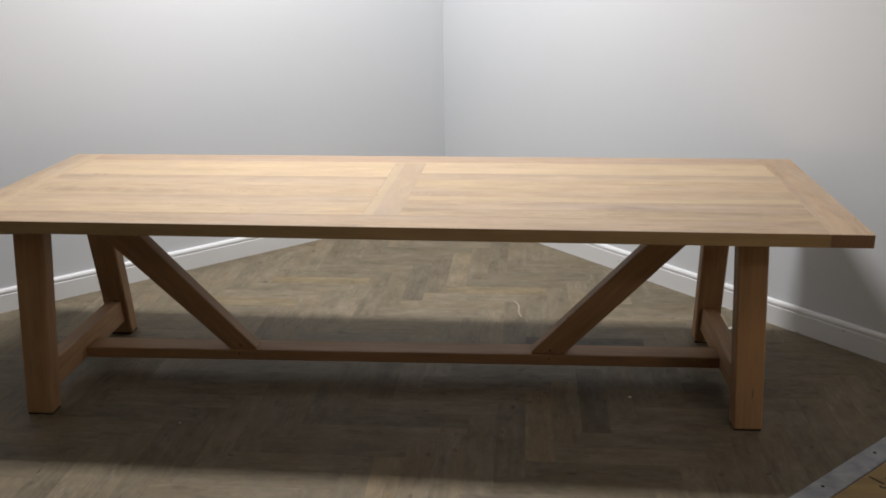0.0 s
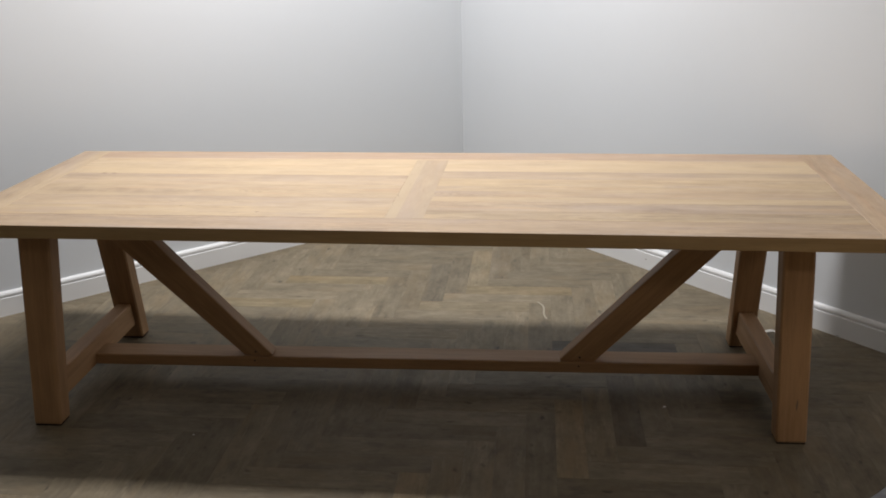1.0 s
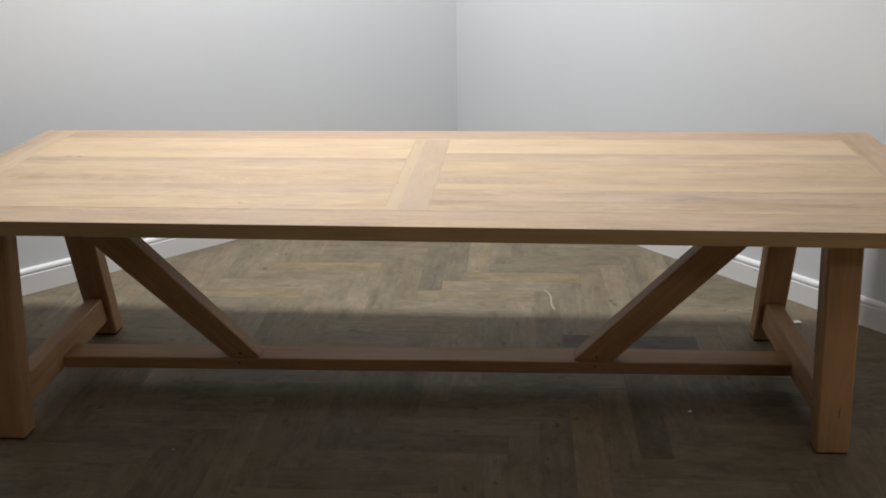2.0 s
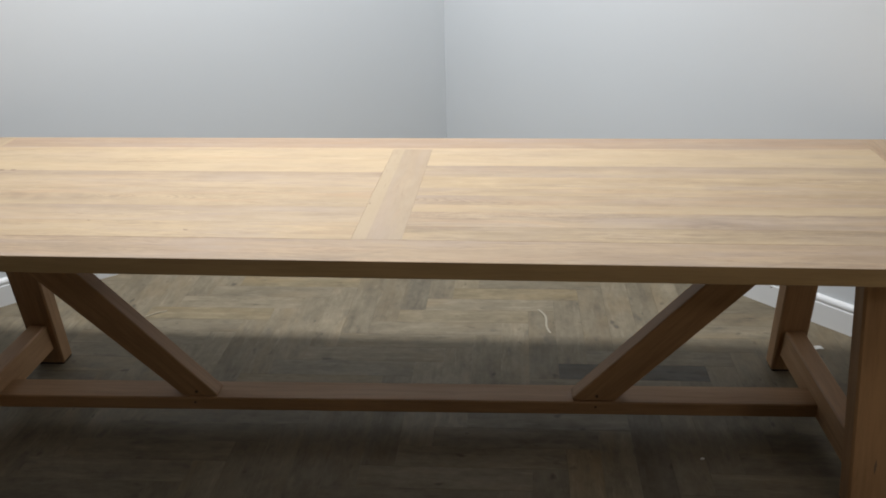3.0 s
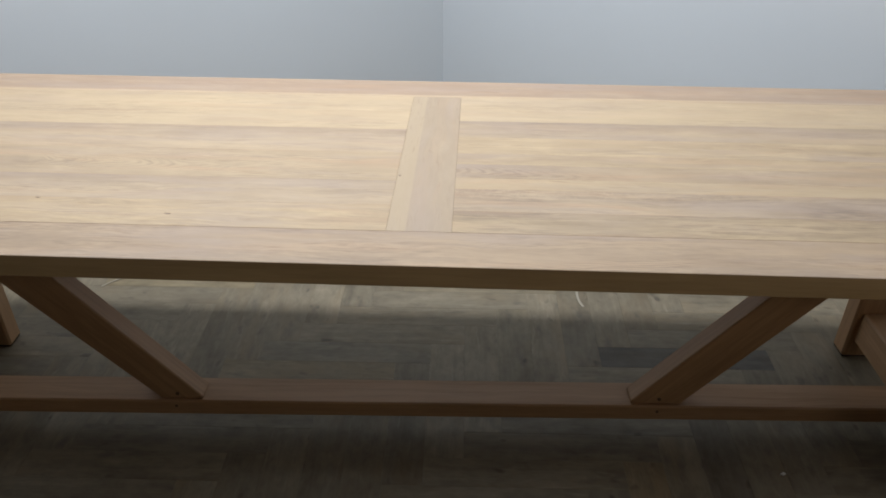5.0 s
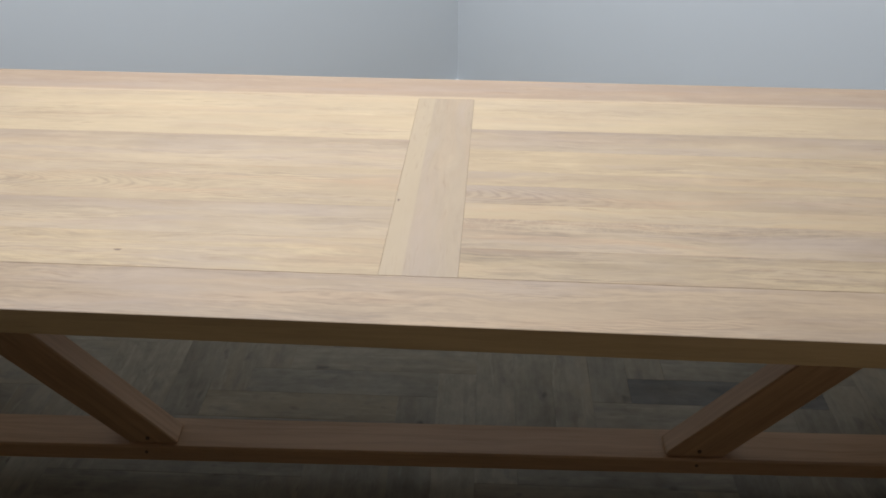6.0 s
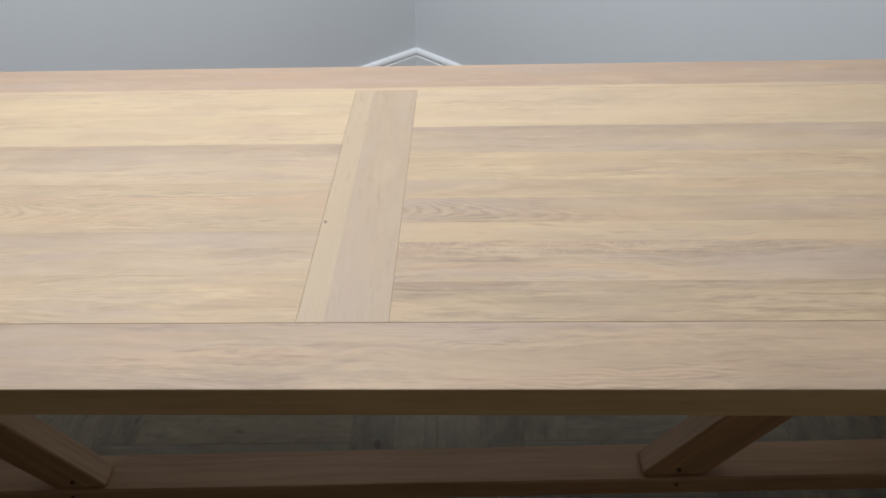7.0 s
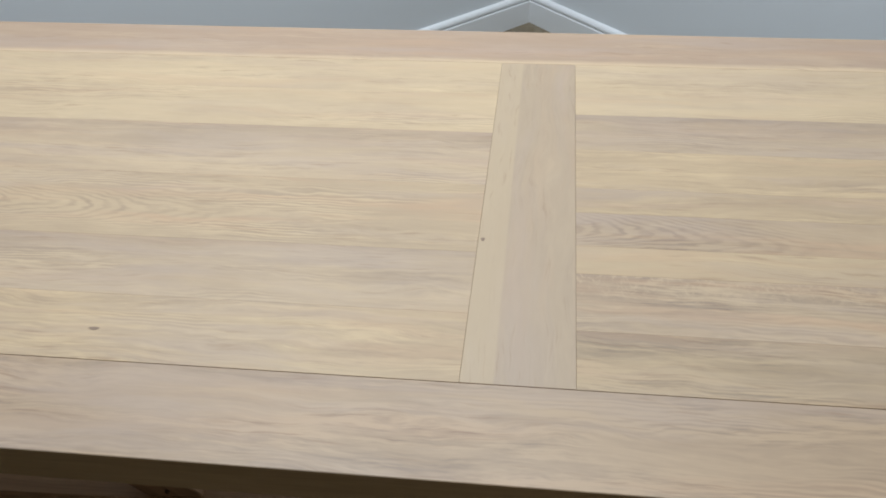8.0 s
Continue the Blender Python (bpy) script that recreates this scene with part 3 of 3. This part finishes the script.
curl = [(0.362 + 0.050 * t + 0.010 * math.sin(5.5 * t), 1.148 - 0.19 * t, 0.0004 + 0.004 * math.sin(3.14 * t)) for t in (i / 14 for i in range(15))]
ribbon("wood_shaving", curl, 0.008, shaving_wood, "curled pale wood shaving lying on the floor", "shaving")
scrap = [(1.320 + 0.045 * t, 0.882 + 0.012 * t, 0.0005 + 0.003 * math.sin(3.14 * t)) for t in (i / 4 for i in range(5))]
ribbon("paper_scrap", scrap, 0.022, paper, "small white scrap of paper on the floor", "paper")

sliver = [(-1.190 + 0.080 * t, 1.003 + 0.068 * t + 0.010 * math.sin(3.1 * t), 0.0004 + 0.002 * math.sin(3.14 * t)) for t in (i / 8 for i in range(9))]
ribbon("wood_shaving", sliver, 0.005, shaving_wood, "thin pale wood sliver lying on the floor", "shaving")
for x, y, wide in ((0.829, 0.204, 0.006), (-0.809, -0.111, 0.003)):
    bm = bmesh.new()
    bmesh.ops.create_icosphere(bm, subdivisions=1, radius=wide)
    for v in bm.verts:
        v.co.z *= 0.5
        v.co.x *= 1.0 + 0.4 * math.sin(40 * x + 900 * v.co.y)
    tagged(part("wood_crumb", bm, paper, at=pose(x, y, wide * 0.5)), "tiny pale crumb of wood on the floor", "crumb")

# ---- metal strip and the board floor past it ----
strip_way = -left_way
strip_in = Vector((-strip_way.y, strip_way.x))
STRIP = Vector((1.240, -0.430))


def strip_ring(a, b, s0, s1):
    """A band along the strip: from a to b metres along it, s0 to s1 metres out from the timber floor."""
    p = STRIP + strip_way * a - strip_in * s0
    q = STRIP + strip_way * b - strip_in * s0
    return [p, q, q - strip_in * (s1 - s0), p - strip_in * (s1 - s0)]


right_end = meet(STRIP, strip_way, inner + right_in * SKIRT, right_way)
run = (right_end - STRIP).length - 0.002
strip_start = -(meet(STRIP, strip_way, end_left, right_way) - STRIP).length
strip = tagged(part("threshold_strip", bevelled(lay(strip_ring(strip_start, run, 0.002, 0.080), -0.014, 0.003), 0.0015), strip_metal),
               "scuffed grey metal threshold strip with screws", "threshold", kind="structure")
for a in (-0.45, -0.13, 0.157, 0.471, 0.79):
    p = STRIP + strip_way * a - strip_in * 0.034
    bm = bmesh.new()
    bmesh.ops.create_cone(bm, cap_ends=True, segments=12, radius1=0.006, radius2=0.005, depth=0.0016)
    part("screw", bm, dark_hole, strip, "dark countersunk screw", pose(p.x, p.y, 0.0036))
outer_ring = [meet(STRIP - strip_in * 0.082, strip_way, end_left, right_way), meet(STRIP - strip_in * 0.082, strip_way, inner + right_in * SKIRT, right_way), end_right, back_point]
tagged(part("board_floor", lay(outer_ring, -0.014, -0.001), board_yellow), "yellow-brown bare board floor past the strip", "floor", kind="structure")
for k, (x, y) in enumerate(((1.540, -0.293), (1.555, -0.317), (1.590, -0.270))):
    mark = [(x + 0.035 * t, y + 0.018 * math.cos(k * 2 + 3 * t), -0.0008) for t in (i / 5 for i in range(6))]
    ribbon("ink_mark", mark, 0.006, black_print, "short black printed mark on the board floor", "mark")

# ---- herringbone floor ----
PLANK, COUNT = 0.1005, 5
# boards that stand out: the way they lie, their row and their lane
STAINS = {
    ("across", 0, 0): (0.80, 0.81, 0.84, 1), ("across", 1, 0): (0.92, 0.92, 0.93, 1), ("across", 2, 0): (1.12, 1.10, 1.05, 1), ("across", 3, 0): (0.82, 0.82, 0.84, 1),
    ("along", 2, 0): (1.20, 1.15, 1.02, 1), ("along", 0, 0): (1.16, 1.14, 1.08, 1), ("along", 0, -1): (1.16, 1.12, 1.00, 1), ("along", 3, -1): (1.18, 1.14, 1.02, 1),
    ("along", -4, 1): (0.50, 0.53, 0.62, 1), ("across", -7, 1): (1.06, 1.06, 1.04, 1), ("along", -5, 0): (1.22, 1.18, 1.08, 1), ("along", -4, 0): (0.85, 0.87, 0.90, 1),
    ("across", -14, 2): (1.32, 1.24, 1.12, 1), ("across", -19, 2): (1.30, 1.24, 1.14, 1), ("across", -12, 2): (0.74, 0.74, 0.76, 1), ("along", -18, 3): (0.62, 0.66, 0.72, 1),
}
turn = pose(-0.181, 1.127, 0, 0, 0, 0.93)


def clipped(ring, point, inward):
    """The part of a ring on the inner side of a line."""
    out = []
    for i, p in enumerate(ring):
        q = ring[(i + 1) % len(ring)]
        a, b = (p - point).dot(inward), (q - point).dot(inward)
        if a >= 0:
            out.append(p)
        if (a >= 0) != (b >= 0):
            out.append(p + (q - p) * (a / (a - b)))
    return out


bounds = ((inner + left_in * 0.006, left_in), (inner + right_in * 0.006, right_in), (STRIP, strip_in), (end_left - left_way * 0.01, -left_way))


def plank_body(ring):
    gap, edge = 0.0001, 0.0004
    c = sum(ring, Vector((0, 0))) / len(ring)

    def inset(d):
        return [p - Vector((math.copysign(min(d, abs(p.x - c.x)), p.x - c.x), math.copysign(min(d, abs(p.y - c.y)), p.y - c.y))) for p in ring]
    verts, faces, k = [], [], len(ring)
    for d, z in ((gap, -0.012), (gap, -edge), (gap + edge, 0.0)):
        verts += [(p.x, p.y, z) for p in inset(d)]
    faces.append(list(range(k))[::-1])
    faces.append(list(range(2 * k, 3 * k)))
    for level in (0, k):
        for i in range(k):
            j = (i + 1) % k
            faces.append((level + i, level + j, level + k + j, level + k + i))
    return verts, faces


def plank_mesh(ring):
    verts, faces = plank_body(ring)
    data = bpy.data.meshes.new("floor_plank")
    data.from_pydata(verts, [], faces)
    data.materials.append(floor_oak)
    return data


LONG = PLANK * COUNT
full = [Vector((-LONG / 2, -PLANK / 2)), Vector((LONG / 2, -PLANK / 2)), Vector((LONG / 2, PLANK / 2)), Vector((-LONG / 2, PLANK / 2))]
whole = plank_mesh(full)
laid = []
for row in range(-95, 30):
    for lane in range(-12, 13):
        # a lying plank, and the upright one that stands on the end of it
        s = row + 2 * COUNT * lane
        for centre, angle in (((s + COUNT / 2, row - 0.5), 0), ((s + 0.5, row + COUNT / 2), 90)):
            m = turn @ Matrix.Translation((centre[0] * PLANK, centre[1] * PLANK, 0)) @ pose(0, 0, 0, 0, 0, angle)
            ring = [(m @ Vector((p.x, p.y, 0))).xy for p in full]
            cut = ring
            for point, inward in bounds:
                cut = clipped(cut, point, inward) if len(cut) > 2 else []
            if len(cut) < 3:
                continue
            laid.append(((m.translation.xy - Vector((0, 0.5))).length, m, cut, all((p - q).length < 1e-6 for p, q in zip(ring, cut)) and len(cut) == 4, ("across" if angle else "along", row, lane)))
laid.sort(key=lambda item: item[0])
far_verts, far_faces = [], []
for k, (_, m, cut, uncut, key) in enumerate(laid):
    back = m.inverted()
    ring = [(back @ Vector((p.x, p.y, 0))).xy for p in cut]
    if k < 290:
        ob = new("floor_plank", whole if uncut else plank_mesh(ring))
        ob.color = STAINS.get(key, (1, 1, 1, 1))
        ob.parent = floor
        ob.matrix_world = m
    else:
        verts, faces = plank_body(ring)
        base = len(far_verts)
        far_verts += [tuple(m @ Vector(v)) for v in verts]
        far_faces += [tuple(base + i for i in f) for f in faces]
if far_verts:
    data = bpy.data.meshes.new("floor_planks_beyond")
    data.from_pydata(far_verts, [], far_faces)
    data.materials.append(floor_oak_far)
    tagged(new("floor_planks_beyond", data), "smoked oak herringbone planks laid on the screed", kind="stuff").parent = floor
